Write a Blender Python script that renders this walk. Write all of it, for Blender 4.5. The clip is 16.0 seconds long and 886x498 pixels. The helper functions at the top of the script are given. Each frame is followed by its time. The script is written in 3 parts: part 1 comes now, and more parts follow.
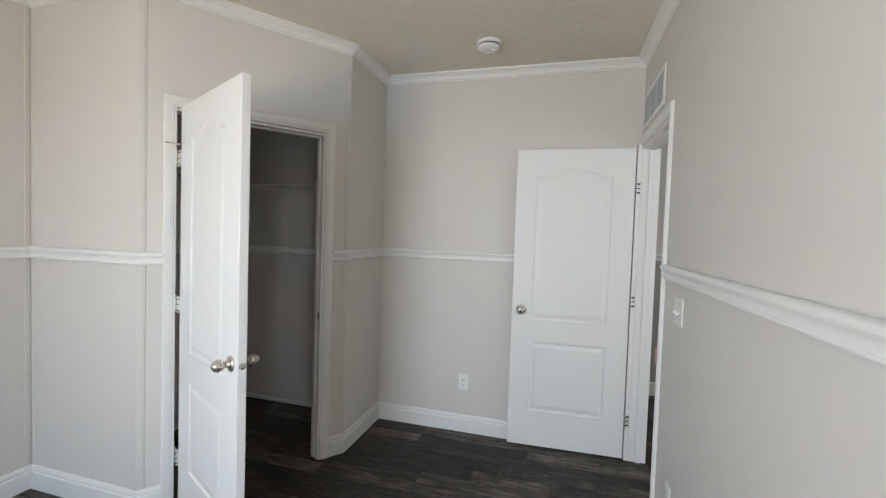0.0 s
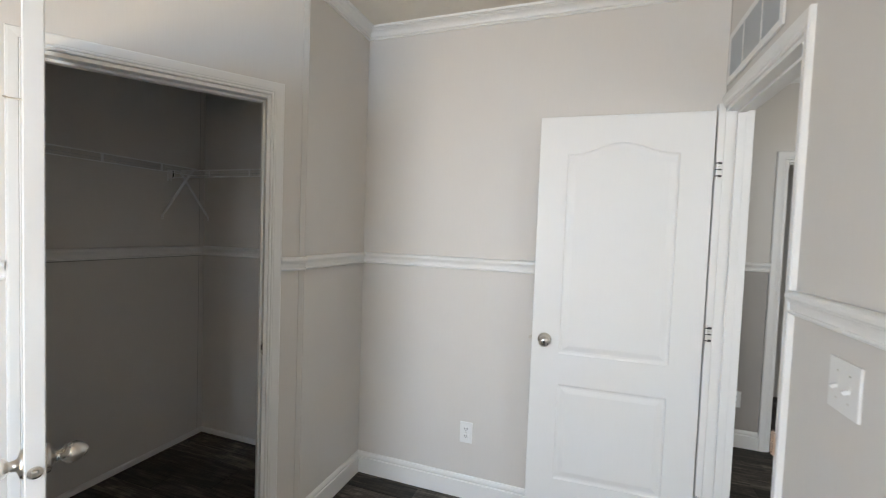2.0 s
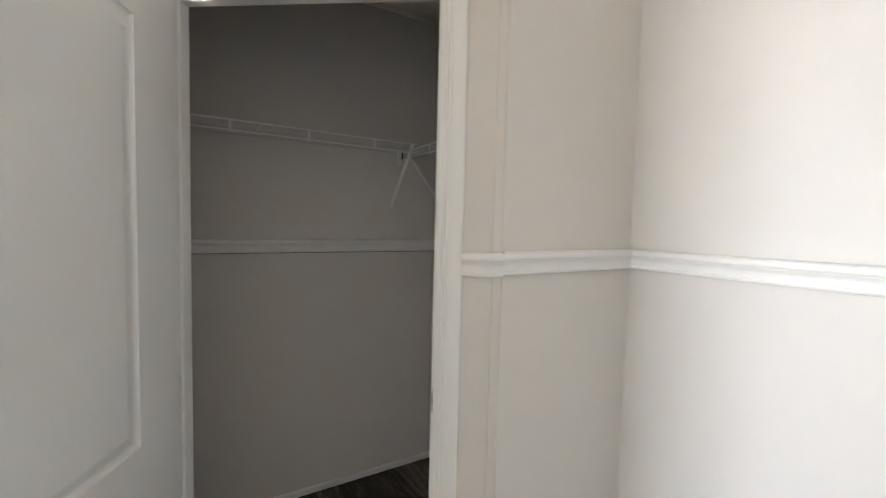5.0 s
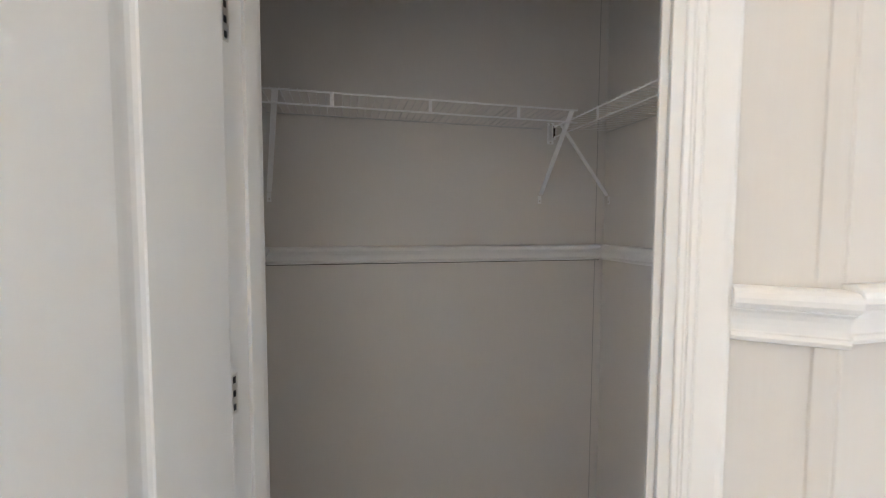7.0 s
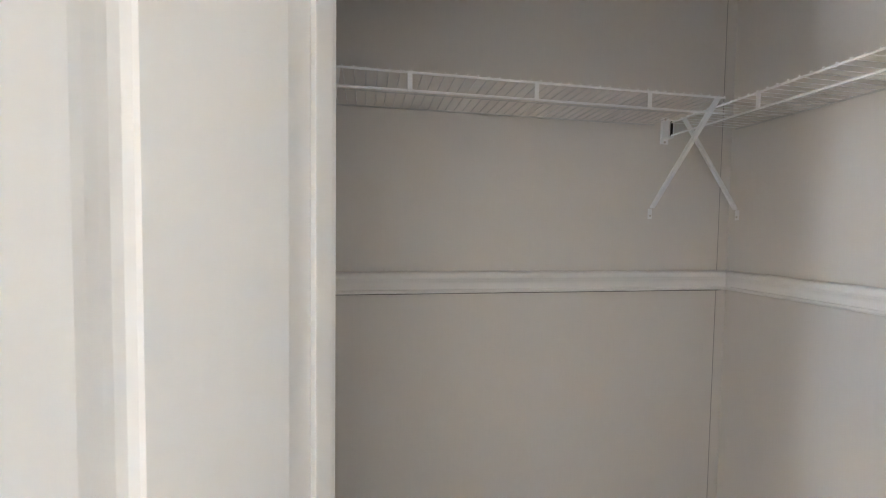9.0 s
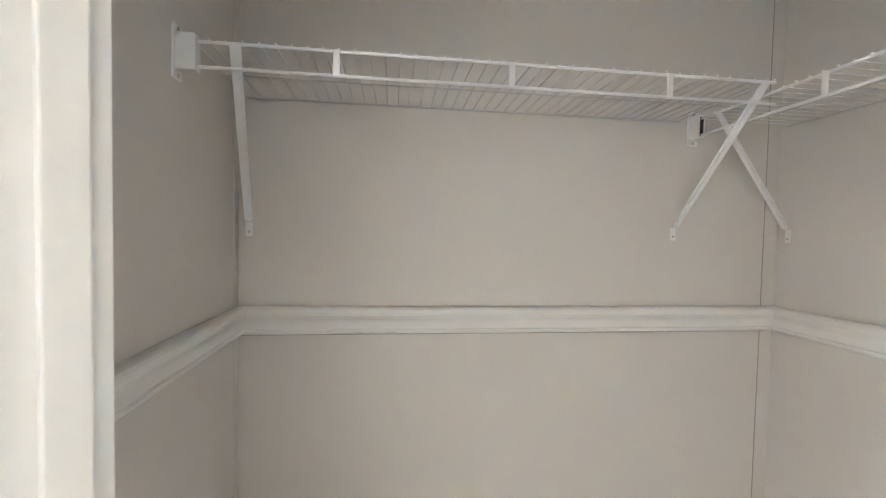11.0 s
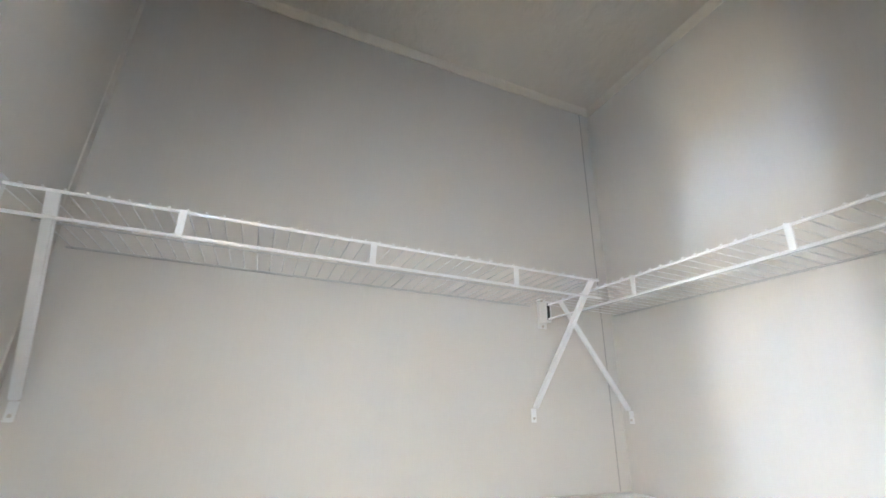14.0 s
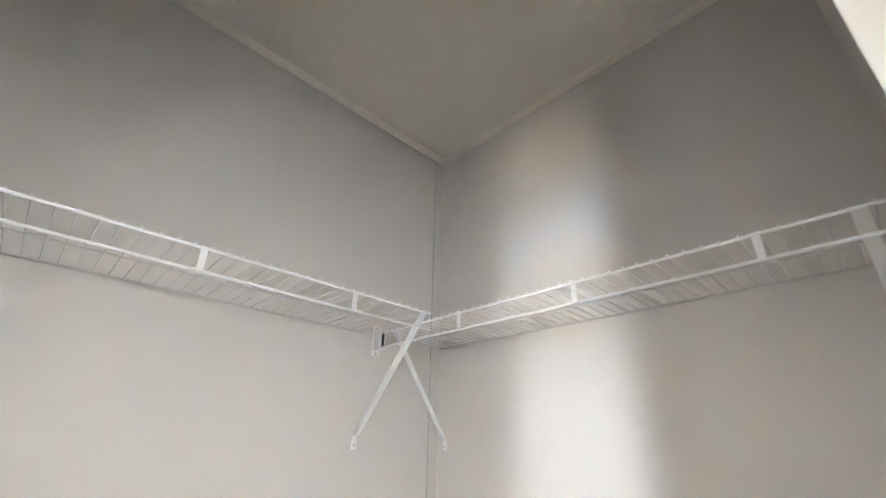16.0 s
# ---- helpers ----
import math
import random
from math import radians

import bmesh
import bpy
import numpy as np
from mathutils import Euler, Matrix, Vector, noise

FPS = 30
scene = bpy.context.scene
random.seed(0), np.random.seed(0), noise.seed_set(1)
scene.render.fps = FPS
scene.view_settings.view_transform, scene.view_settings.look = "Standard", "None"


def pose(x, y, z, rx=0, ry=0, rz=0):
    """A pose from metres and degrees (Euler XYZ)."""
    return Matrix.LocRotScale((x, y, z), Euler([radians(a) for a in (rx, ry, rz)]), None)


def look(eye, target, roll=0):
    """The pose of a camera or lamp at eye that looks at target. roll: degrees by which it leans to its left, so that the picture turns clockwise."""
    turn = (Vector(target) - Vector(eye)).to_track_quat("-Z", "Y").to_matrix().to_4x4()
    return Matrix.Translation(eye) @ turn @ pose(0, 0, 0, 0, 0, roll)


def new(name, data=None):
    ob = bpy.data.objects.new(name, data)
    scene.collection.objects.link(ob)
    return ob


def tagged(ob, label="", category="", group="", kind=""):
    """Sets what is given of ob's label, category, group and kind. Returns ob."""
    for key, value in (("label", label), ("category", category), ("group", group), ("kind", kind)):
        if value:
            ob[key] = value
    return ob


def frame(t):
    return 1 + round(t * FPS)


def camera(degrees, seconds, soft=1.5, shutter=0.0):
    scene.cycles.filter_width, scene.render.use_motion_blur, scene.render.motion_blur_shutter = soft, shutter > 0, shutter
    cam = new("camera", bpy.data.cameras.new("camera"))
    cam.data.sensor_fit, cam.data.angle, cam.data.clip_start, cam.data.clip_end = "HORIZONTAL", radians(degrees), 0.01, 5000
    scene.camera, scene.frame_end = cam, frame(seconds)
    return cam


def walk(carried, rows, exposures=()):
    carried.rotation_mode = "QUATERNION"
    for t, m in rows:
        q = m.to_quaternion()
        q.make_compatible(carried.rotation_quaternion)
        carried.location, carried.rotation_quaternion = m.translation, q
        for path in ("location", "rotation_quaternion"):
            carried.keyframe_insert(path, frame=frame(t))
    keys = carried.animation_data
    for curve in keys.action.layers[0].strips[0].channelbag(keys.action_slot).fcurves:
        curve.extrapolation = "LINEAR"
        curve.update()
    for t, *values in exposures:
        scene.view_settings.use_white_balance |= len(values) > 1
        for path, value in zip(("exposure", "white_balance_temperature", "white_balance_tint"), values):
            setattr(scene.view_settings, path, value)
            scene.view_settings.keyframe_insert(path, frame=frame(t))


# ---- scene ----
cam = camera(93.1, 16.0, soft=1.05, shutter=0.4)
PATH = [
    (0, (2.567, -2.97, 1.442), (2.026, -1.046, 1.37), 1.9),
    (0.5, (2.632, -2.773, 1.439), (2.091, -0.849, 1.364), 2.0),
    (1, (2.649, -2.552, 1.437), (2.094, -0.632, 1.357), 2.0),
    (1.5, (2.527, -2.351, 1.443), (1.948, -0.438, 1.372), 2.1),
    (2, (2.51, -2.185, 1.459), (1.851, -0.299, 1.375), 2.1),
    (2.5, (2.571, -1.997, 1.474), (1.78, -0.163, 1.379), 2.1),
    (3, (2.518, -1.837, 1.445), (1.565, -0.082, 1.344), 1.9),
    (3.5, (2.369, -1.667, 1.443), (1.219, -0.034, 1.335), 1.8),
    (4, (2.257, -1.567, 1.434), (0.91, -0.093, 1.31), 1.8),
    (4.5, (2.19, -1.381, 1.402), (0.641, -0.122, 1.292), 1.3),
    (5, (2.115, -1.26, 1.387), (0.413, -0.217, 1.273), 1.4),
    (5.2, (2.075, -1.239, 1.394), (0.315, -0.3, 1.26), 1.3),
    (7.3, (1.541, -1.054, 1.381), (-0.417, -0.661, 1.271), 0.5),
    (7.5, (1.515, -1.044, 1.373), (-0.451, -0.691, 1.268), 0.6),
    (8, (1.435, -1.117, 1.388), (-0.536, -0.788, 1.293), 0.3),
    (8.5, (1.301, -1.194, 1.405), (-0.67, -0.864, 1.319), 0.4),
    (9, (1.227, -1.205, 1.423), (-0.738, -0.846, 1.335), 0.8),
    (9.2, (1.208, -1.188, 1.434), (-0.757, -0.825, 1.344), 0.8),
    (11.3, (0.986, -1.001, 1.477), (-1.002, -0.782, 1.424), 1.1),
    (11.5, (0.982, -0.993, 1.479), (-1.007, -0.781, 1.449), 1.0),
    (12, (0.977, -0.98, 1.485), (-1.011, -0.765, 1.533), 0.9),
    (12.5, (0.977, -0.983, 1.487), (-0.994, -0.705, 1.679), 1.1),
    (13, (0.974, -0.985, 1.496), (-0.951, -0.589, 1.863), 1.3),
    (13.5, (0.974, -0.977, 1.499), (-0.867, -0.423, 2.052), 1.4),
    (14, (0.976, -0.968, 1.501), (-0.753, -0.25, 2.207), 1.4),
    (14.5, (0.973, -0.966, 1.492), (-0.625, -0.074, 2.301), 1.1),
    (15, (0.974, -0.966, 1.483), (-0.502, 0.076, 2.342), 0.9),
    (15.5, (0.99, -0.966, 1.483), (-0.391, 0.192, 2.349), 0.9),
    (16, (1.01, -0.971, 1.483), (-0.29, 0.29, 2.332), 1.1),
]
EXPOSURES = [(0, 3.42, 6550, 7.5), (1.5, 3.59, 6620, 8), (2.5, 3.88, 6570, 9.0), (3.5, 4.02, 6580, 9.5), (5, 4.47, 6610, 9.5), (7.5, 5.34, 6480, 11.0), (9, 5.71, 6560, 10.5), (11.5, 6.37, 6590, 7.5), (12.5, 6.43, 6540, 8.0), (13.5, 6.75, 6450, 10.0), (14, 6.9, 6050, 7.0), (15, 7.01, 5850, 6.0), (15.5, 6.99, 5900, 6.5), (16, 6.86, 6250, 9.0)]
walk(cam, [(t, look(eye, target, roll)) for t, eye, target, roll in PATH], EXPOSURES)

# ---- world and light ----
world = bpy.data.worlds.new("world")
scene.world = world
world.use_nodes = True
wn = world.node_tree.nodes
sky = wn.new("ShaderNodeTexSky")
sky.sky_type = "NISHITA"
sky.sun_disc = False
sky.sun_elevation = radians(51)
sky.sun_rotation = radians(0)
world.node_tree.links.new(sky.outputs[0], wn["Background"].inputs[0])
wn["Background"].inputs[1].default_value = 0.05


def area_lamp(name, m, sx, sy, watts, colour, spread=180):
    data = bpy.data.lights.new(name, "AREA")
    data.shape, data.size, data.size_y, data.energy, data.color = "RECTANGLE", sx, sy, watts, colour
    data.spread = radians(spread)
    ob = new(name, data)
    ob.matrix_world = m
    return ob


WIN = (0.90, 1.87, 0.50, 2.05)     # bedroom window in the south wall: x0, x1, z0, z1
SOUTH = -4.40
EAST = 3.045
WX = (WIN[0] + WIN[1]) / 2
area_lamp("sky_light_in_window", look((WX, SOUTH + 0.01, 1.66), (WX + 0.9, SOUTH + 2.0, 0.10)), 0.91, 0.74, 4.2, (0.47, 0.69, 1.0), 156)
area_lamp("ground_light_in_window", look((WX, SOUTH + 0.01, 0.90), (WX + 0.9, SOUTH + 2.0, 2.65)), 0.91, 0.74, 3.4, (1.0, 0.83, 0.60), 156)
# added fill that brightens the hall; its end wall has no window
area_lamp("hall_fill_lamp", look((4.55, -1.46, 1.5), (4.2, 0.2, 1.3)), 0.9, 1.3, 2.2, (0.95, 0.98, 1.0))
sun_data = bpy.data.lights.new("sun", "SUN")
sun_data.energy, sun_data.angle, sun_data.color = 2.0, radians(0.5), (1.0, 0.95, 0.87)
sun = new("sun", sun_data)
sun.matrix_world = look((0.0, 9.0, 11.0), (0.0, 0.0, 0.0))     # high behind the house: no beam enters


# ---- materials ----
def mat(name, colour, rough, metal=0.0, spots=(), bump=0.0, bump_scale=300.0, stretch=(1, 1, 1), tint=0.06, tint_scale=3.0, grain_mix=0.05):
    """A painted or metal surface with soft blotches, fine relief and uneven gloss."""
    m = bpy.data.materials.new(name)
    m.use_nodes = True
    n, l = m.node_tree.nodes, m.node_tree.links
    b = n["Principled BSDF"]
    b.inputs["Metallic"].default_value = metal
    tc = n.new("ShaderNodeTexCoord")
    mp = n.new("ShaderNodeMapping")
    mp.inputs["Scale"].default_value = stretch
    l.new(tc.outputs["Object"], mp.inputs[0])
    big = n.new("ShaderNodeTexNoise")
    big.inputs["Scale"].default_value = tint_scale
    big.inputs["Detail"].default_value = 6
    l.new(tc.outputs["Object"], big.inputs["Vector"])
    fine = n.new("ShaderNodeTexNoise")
    fine.inputs["Scale"].default_value = bump_scale
    fine.inputs["Detail"].default_value = 3
    l.new(mp.outputs[0], fine.inputs["Vector"])
    ramp = n.new("ShaderNodeMix")
    ramp.data_type = "RGBA"
    ramp.inputs["A"].default_value = (*[c * (1 - tint) for c in colour], 1)
    ramp.inputs["B"].default_value = (*[min(1, c * (1 + tint)) for c in colour], 1)
    l.new(big.outputs[0], ramp.inputs["Factor"])
    out = ramp.outputs["Result"]
    grain = n.new("ShaderNodeMix")
    grain.data_type = "RGBA"
    grain.blend_type = "MULTIPLY"
    grain.inputs["Factor"].default_value = grain_mix
    l.new(out, grain.inputs["A"])
    l.new(fine.outputs[0], grain.inputs["B"])
    l.new(grain.outputs["Result"], b.inputs["Base Color"])
    mr = n.new("ShaderNodeMapRange")
    mr.inputs["To Min"].default_value, mr.inputs["To Max"].default_value = rough - 0.07, rough + 0.07
    l.new(big.outputs[0], mr.inputs["Value"])
    l.new(mr.outputs[0], b.inputs["Roughness"])
    if bump:
        bp = n.new("ShaderNodeBump")
        bp.inputs["Strength"].default_value = bump
        bp.inputs["Distance"].default_value = 0.002
        l.new(fine.outputs[0], bp.inputs["Height"])
        l.new(bp.outputs[0], b.inputs["Normal"])
    return m


WALL = mat("wall_vinyl", (0.685, 0.652, 0.613), 0.55, bump=0.06, bump_scale=260, stretch=(1, 1, 0.04), tint=0.03, tint_scale=1.2)
TRIM = mat("trim_white", (0.80, 0.79, 0.77), 0.40, bump=0.02, bump_scale=700, tint=0.015, tint_scale=4, grain_mix=0.02)
DOOR = mat("door_white", (0.79, 0.785, 0.77), 0.42, bump=0.03, bump_scale=120, stretch=(1, 1, 0.06), tint=0.015, grain_mix=0.02)
PLATE = mat("plate_white", (0.85, 0.85, 0.84), 0.3, tint=0.01)
# greyed copy of shelf_white: underside shade put into the wires' colour
SHADED_WIRE = mat("shelf_white_shaded", (0.57, 0.565, 0.55), 0.4, tint=0.02, tint_scale=20)
SWITCH = mat("switch_off_white", (0.80, 0.785, 0.76), 0.35, tint=0.01)
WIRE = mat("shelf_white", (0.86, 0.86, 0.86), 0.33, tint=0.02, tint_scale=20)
NICKEL = mat("satin_nickel", (0.62, 0.58, 0.53), 0.28, metal=1.0, bump=0.03, tint=0.05, tint_scale=30)
HINGE_METAL = mat("pale_satin_nickel", (0.80, 0.78, 0.75), 0.42, metal=0.75, tint=0.04, tint_scale=40)
DARK = mat("dark_slot", (0.03, 0.03, 0.03), 0.6)
GAP_METAL = mat("shaded_hinge_gap", (0.05, 0.045, 0.04), 0.5, tint=0.2, tint_scale=60)
SEAM = mat("seam_shadow_gap", (0.40, 0.38, 0.36), 0.7)
VENT = mat("vent_grey", (0.50, 0.52, 0.54), 0.4, tint=0.03, tint_scale=20)
BRASS = mat("worn_strike", (0.62, 0.46, 0.36), 0.35, metal=0.8, tint=0.1, tint_scale=60)
SUB = mat("subfloor", (0.03, 0.026, 0.022), 0.8)


def ceiling_material():
    m = mat("ceiling_texture", (0.74, 0.69, 0.61), 0.85, tint=0.04, tint_scale=2)
    n, l = m.node_tree.nodes, m.node_tree.links
    tc = n.new("ShaderNodeTexCoord")
    v = n.new("ShaderNodeTexNoise")
    v.inputs["Scale"].default_value, v.inputs["Detail"].default_value = 26, 4
    l.new(tc.outputs["Object"], v.inputs["Vector"])
    r = n.new("ShaderNodeMapRange")
    r.inputs["From Min"].default_value, r.inputs["From Max"].default_value = 0.42, 0.58
    l.new(v.outputs[0], r.inputs["Value"])
    bp = n.new("ShaderNodeBump")
    bp.inputs["Strength"].default_value, bp.inputs["Distance"].default_value = 0.24, 0.006
    l.new(r.outputs[0], bp.inputs["Height"])
    l.new(bp.outputs[0], n["Principled BSDF"].inputs["Normal"])
    return m


CEIL = ceiling_material()


def plank_material():
    """Weathered dark wood print: long grain, blotches of wear, faint saw marks."""
    m = bpy.data.materials.new("laminate_plank")
    m.use_nodes = True
    n, l = m.node_tree.nodes, m.node_tree.links
    b = n["Principled BSDF"]
    tc, info = n.new("ShaderNodeTexCoord"), n.new("ShaderNodeObjectInfo")
    add = n.new("ShaderNodeVectorMath")
    add.operation = "MULTIPLY_ADD"
    add.inputs[1].default_value = (40, 17, 5)
    l.new(info.outputs["Random"], add.inputs[0])
    l.new(tc.outputs["Object"], add.inputs[2])

    def noise_at(scale, stretch, detail, distortion):
        mp = n.new("ShaderNodeMapping")
        mp.inputs["Scale"].default_value = stretch
        l.new(add.outputs[0], mp.inputs[0])
        t = n.new("ShaderNodeTexNoise")
        t.inputs["Scale"].default_value, t.inputs["Detail"].default_value, t.inputs["Distortion"].default_value = scale, detail, distortion
        l.new(mp.outputs[0], t.inputs["Vector"])
        return t.outputs[0]

    grain = noise_at(2.4, (2.2, 30, 1), 10, 0.9)
    blotch = noise_at(3.2, (1.5, 5.0, 1), 6, 1.2)
    saw = noise_at(1.0, (90, 4, 1), 2, 0.3)

    def math_node(op, a, c):
        k = n.new("ShaderNodeMath")
        k.operation = op
        for sock, v in zip(k.inputs, (a, c)):
            if isinstance(v, (int, float)):
                sock.default_value = v
            else:
                l.new(v, sock)
        return k.outputs[0]

    mix = math_node("ADD", math_node("MULTIPLY", grain, 0.45), math_node("ADD", math_node("MULTIPLY", blotch, 0.45), math_node("MULTIPLY", saw, 0.12)))
    ramp = n.new("ShaderNodeValToRGB")
    e = ramp.color_ramp.elements
    e[0].color, e[0].position = (0.010, 0.0085, 0.007, 1), 0.36
    e[1].color, e[1].position = (0.150, 0.128, 0.106, 1), 0.68
    mid = e.new(0.50)
    mid.color = (0.040, 0.034, 0.028, 1)
    l.new(mix, ramp.inputs[0])
    shade = n.new("ShaderNodeMapRange")
    shade.inputs["To Min"].default_value, shade.inputs["To Max"].default_value = 0.45, 1.9
    l.new(math_node("POWER", info.outputs["Random"], 1.6), shade.inputs["Value"])
    mul = n.new("ShaderNodeMix")
    mul.data_type, mul.blend_type = "RGBA", "MULTIPLY"
    mul.inputs["Factor"].default_value = 1
    l.new(ramp.outputs[0], mul.inputs["A"])
    l.new(shade.outputs[0], mul.inputs["B"])
    l.new(mul.outputs["Result"], b.inputs["Base Color"])
    rr = n.new("ShaderNodeMapRange")
    rr.inputs["To Min"].default_value, rr.inputs["To Max"].default_value = 0.45, 0.68
    l.new(blotch, rr.inputs["Value"])
    l.new(rr.outputs[0], b.inputs["Roughness"])
    b.inputs["Specular IOR Level"].default_value = 0.35
    bp = n.new("ShaderNodeBump")
    bp.inputs["Strength"].default_value, bp.inputs["Distance"].default_value = 0.3, 0.001
    l.new(mix, bp.inputs["Height"])
    l.new(bp.outputs[0], b.inputs["Normal"])
    return m


PLANK = plank_material()
GLASS = bpy.data.materials.new("window_glass")
GLASS.use_nodes = True
GLASS.node_tree.nodes["Principled BSDF"].inputs["Transmission Weight"].default_value = 1
GLASS.node_tree.nodes["Principled BSDF"].inputs["Roughness"].default_value = 0.02


# ---- mesh helpers ----
def finish(name, bm, material, smooth=False):
    bmesh.ops.recalc_face_normals(bm, faces=bm.faces[:])
    me = bpy.data.meshes.new(name)
    bm.to_mesh(me)
    bm.free()
    me.materials.append(material)
    if smooth:
        me.polygons.foreach_set("use_smooth", [True] * len(me.polygons))
    return new(name, me)


def part(name, bm, material, parent, label="", smooth=False):
    ob = finish(name, bm, material, smooth)
    ob.parent = parent
    return tagged(ob, label) if label else ob


def structure(name, bm, material, label, category, smooth=False):
    return tagged(finish(name, bm, material, smooth), label, category, kind="structure")


def empty(name, m, label, category, group="", kind=""):
    ob = new(name)
    ob.matrix_world = m
    ob.empty_display_size = 0.05
    return tagged(ob, label, category, group, kind)


def box(bm, x0, x1, y0, y1, z0, z1, bevel=0.0):
    r = bmesh.ops.create_cube(bm, size=1, matrix=Matrix.LocRotScale(((x0 + x1) / 2, (y0 + y1) / 2, (z0 + z1) / 2), None, (abs(x1 - x0), abs(y1 - y0), abs(z1 - z0))))
    if bevel:
        edges = list({e for v in r["verts"] for e in v.link_edges})
        bmesh.ops.bevel(bm, geom=edges, offset=bevel, segments=2, affect="EDGES", profile=0.6)
    return bm


def rod(bm, a, b, radius, sides=6):
    a, b = Vector(a), Vector(b)
    d = b - a
    m = Matrix.Translation((a + b) / 2) @ d.to_track_quat("Z", "Y").to_matrix().to_4x4()
    bmesh.ops.create_cone(bm, cap_ends=True, segments=sides, radius1=radius, radius2=radius, depth=d.length, matrix=m)
    return bm


def lathe(bm, outline, m=Matrix(), sides=28):
    """Turns (radius, height) pairs about z."""
    rings = []
    for r, h in outline:
        if r < 1e-6:
            rings.append([bm.verts.new(m @ Vector((0, 0, h)))])
        else:
            rings.append([bm.verts.new(m @ Vector((r * math.cos(2 * math.pi * i / sides), r * math.sin(2 * math.pi * i / sides), h))) for i in range(sides)])
    for a, b in zip(rings, rings[1:]):
        for i in range(sides):
            j = (i + 1) % sides
            vs = [a[i % len(a)], a[j % len(a)], b[j % len(b)], b[i % len(b)]]
            vs = list(dict.fromkeys(vs))
            if len(vs) > 2:
                bm.faces.new(vs)
    return bm


def molding(bm, profile, a, b, out, m0=0.0, m1=0.0, z=0.0):
    """Runs a closed (out, up) profile from a to b along a wall; m0, m1 cut the ends (1: inner right angle, -1: outer)."""
    a, b, out = Vector((*a, z)), Vector((*b, z)), Vector((*out, 0))
    d = (b - a).normalized()
    up = Vector((0, 0, 1))
    first = [bm.verts.new(a + d * (m0 * u) + out * u + up * v) for u, v in profile]
    last = [bm.verts.new(b - d * (m1 * u) + out * u + up * v) for u, v in profile]
    k = len(profile)
    for i in range(k):
        j = (i + 1) % k
        bm.faces.new((first[i], first[j], last[j], last[i]))
    bm.faces.new(first)
    bm.faces.new(last[::-1])
    return bm


def wall(name, a, b, inner, thick, z1, label, openings=(), material=WALL, z0=-0.05):
    """A wall whose inner face runs from a to b; inner is the normal into the room. openings: (s0, s1, z0, z1) along it."""
    a, b, inner = Vector((*a, 0)), Vector((*b, 0)), Vector((*inner, 0))
    d = (b - a).normalized()
    length = (b - a).length
    ss = sorted({0, length, *[o[0] for o in openings], *[o[1] for o in openings]})
    zs = sorted({z0, z1, *[o[2] for o in openings], *[o[3] for o in openings]})
    bm = bmesh.new()
    for s0, s1 in zip(ss, ss[1:]):
        for u0, u1 in zip(zs, zs[1:]):
            sm, um = (s0 + s1) / 2, (u0 + u1) / 2
            if any(o[0] < sm < o[1] and o[2] < um < o[3] for o in openings):
                continue
            lo = [a + d * s0, a + d * s1, a + d * s1 - inner * thick, a + d * s0 - inner * thick]
            v = [bm.verts.new(p + Vector((0, 0, u))) for u in (u0, u1) for p in lo]
            for f in ((0, 1, 2, 3), (7, 6, 5, 4), (0, 4, 5, 1), (1, 5, 6, 2), (2, 6, 7, 3), (3, 7, 4, 0)):
                bm.faces.new([v[i] for i in f])
    bmesh.ops.remove_doubles(bm, verts=bm.verts[:], dist=1e-5)
    bm.verts.index_update()
    seen = {}
    for f in bm.faces:
        seen.setdefault(tuple(sorted(v.index for v in f.verts)), []).append(f)
    bmesh.ops.delete(bm, geom=[f for fs in seen.values() if len(fs) > 1 for f in fs], context="FACES")
    return structure(name, bm, material, label, "wall")


# ---- plan ----
WEST, TOP = -0.14, 2.603
SD, RT = Vector((0.60, -1.42)), Vector((1.25, -0.548))     # ends of the slanted closet wall, room side
D = (RT - SD).normalized()
NRM = Vector((D.y, -D.x))                                   # out of the slanted wall, into the bedroom
DLEN = (RT - SD).length
HINGE, STRIKE = 0.134, 0.930                                # closet opening along the slanted wall
DT = 0.085                                                  # its thickness
OPEN_Z = 2.03
CTOP = 2.53                                                 # closet ceiling
RETIN = 1.140                                               # closet face of the short wall
SIN = -1.362                                                # closet face of its south wall
EDOOR = (-0.763, -0.025)                                    # entry opening along the east wall
HALL_N, HALL_E = 1.30, 5.6


def on_d(s, out=0.0):
    return SD + D * s + NRM * out


wall("wall_north", (WEST - 0.12, 0), (EAST, 0), (0, -1), 0.12, TOP + 0.1, "greige vinyl-covered wall behind the open entry door")
wall("wall_east", (EAST, SOUTH - 0.12), (EAST, HALL_N), (-1, 0), 0.10, TOP + 0.1, "greige vinyl wall with the entry doorway",
     [(EDOOR[0] - SOUTH + 0.12, EDOOR[1] - SOUTH + 0.12, -0.05, 2.04)])
wall("wall_west", (WEST, SOUTH), (WEST, 0), (1, 0), 0.12, TOP + 0.1, "greige vinyl outer wall of the bedroom")
wall("wall_south", (WEST - 0.12, SOUTH), (EAST, SOUTH), (0, 1), 0.12, TOP + 0.1, "greige wall with the bedroom window",
     [(WIN[0] - WEST + 0.12, WIN[1] - WEST + 0.12, WIN[2], WIN[3])])
bm = bmesh.new()
box(bm, WEST, 0, SIN, 0, -0.05, TOP + 0.05)
structure("wall_closet_west", bm, WALL, "greige vinyl back wall of the closet behind the wire shelf", "wall")
k = math.tan(math.acos(D.x) / 2)
bm = bmesh.new()
pts = [(WEST, -1.42), (SD.x, SD.y), tuple(on_d(0, -DT)), (SD.x - 0.02, SIN), (WEST, SIN)]
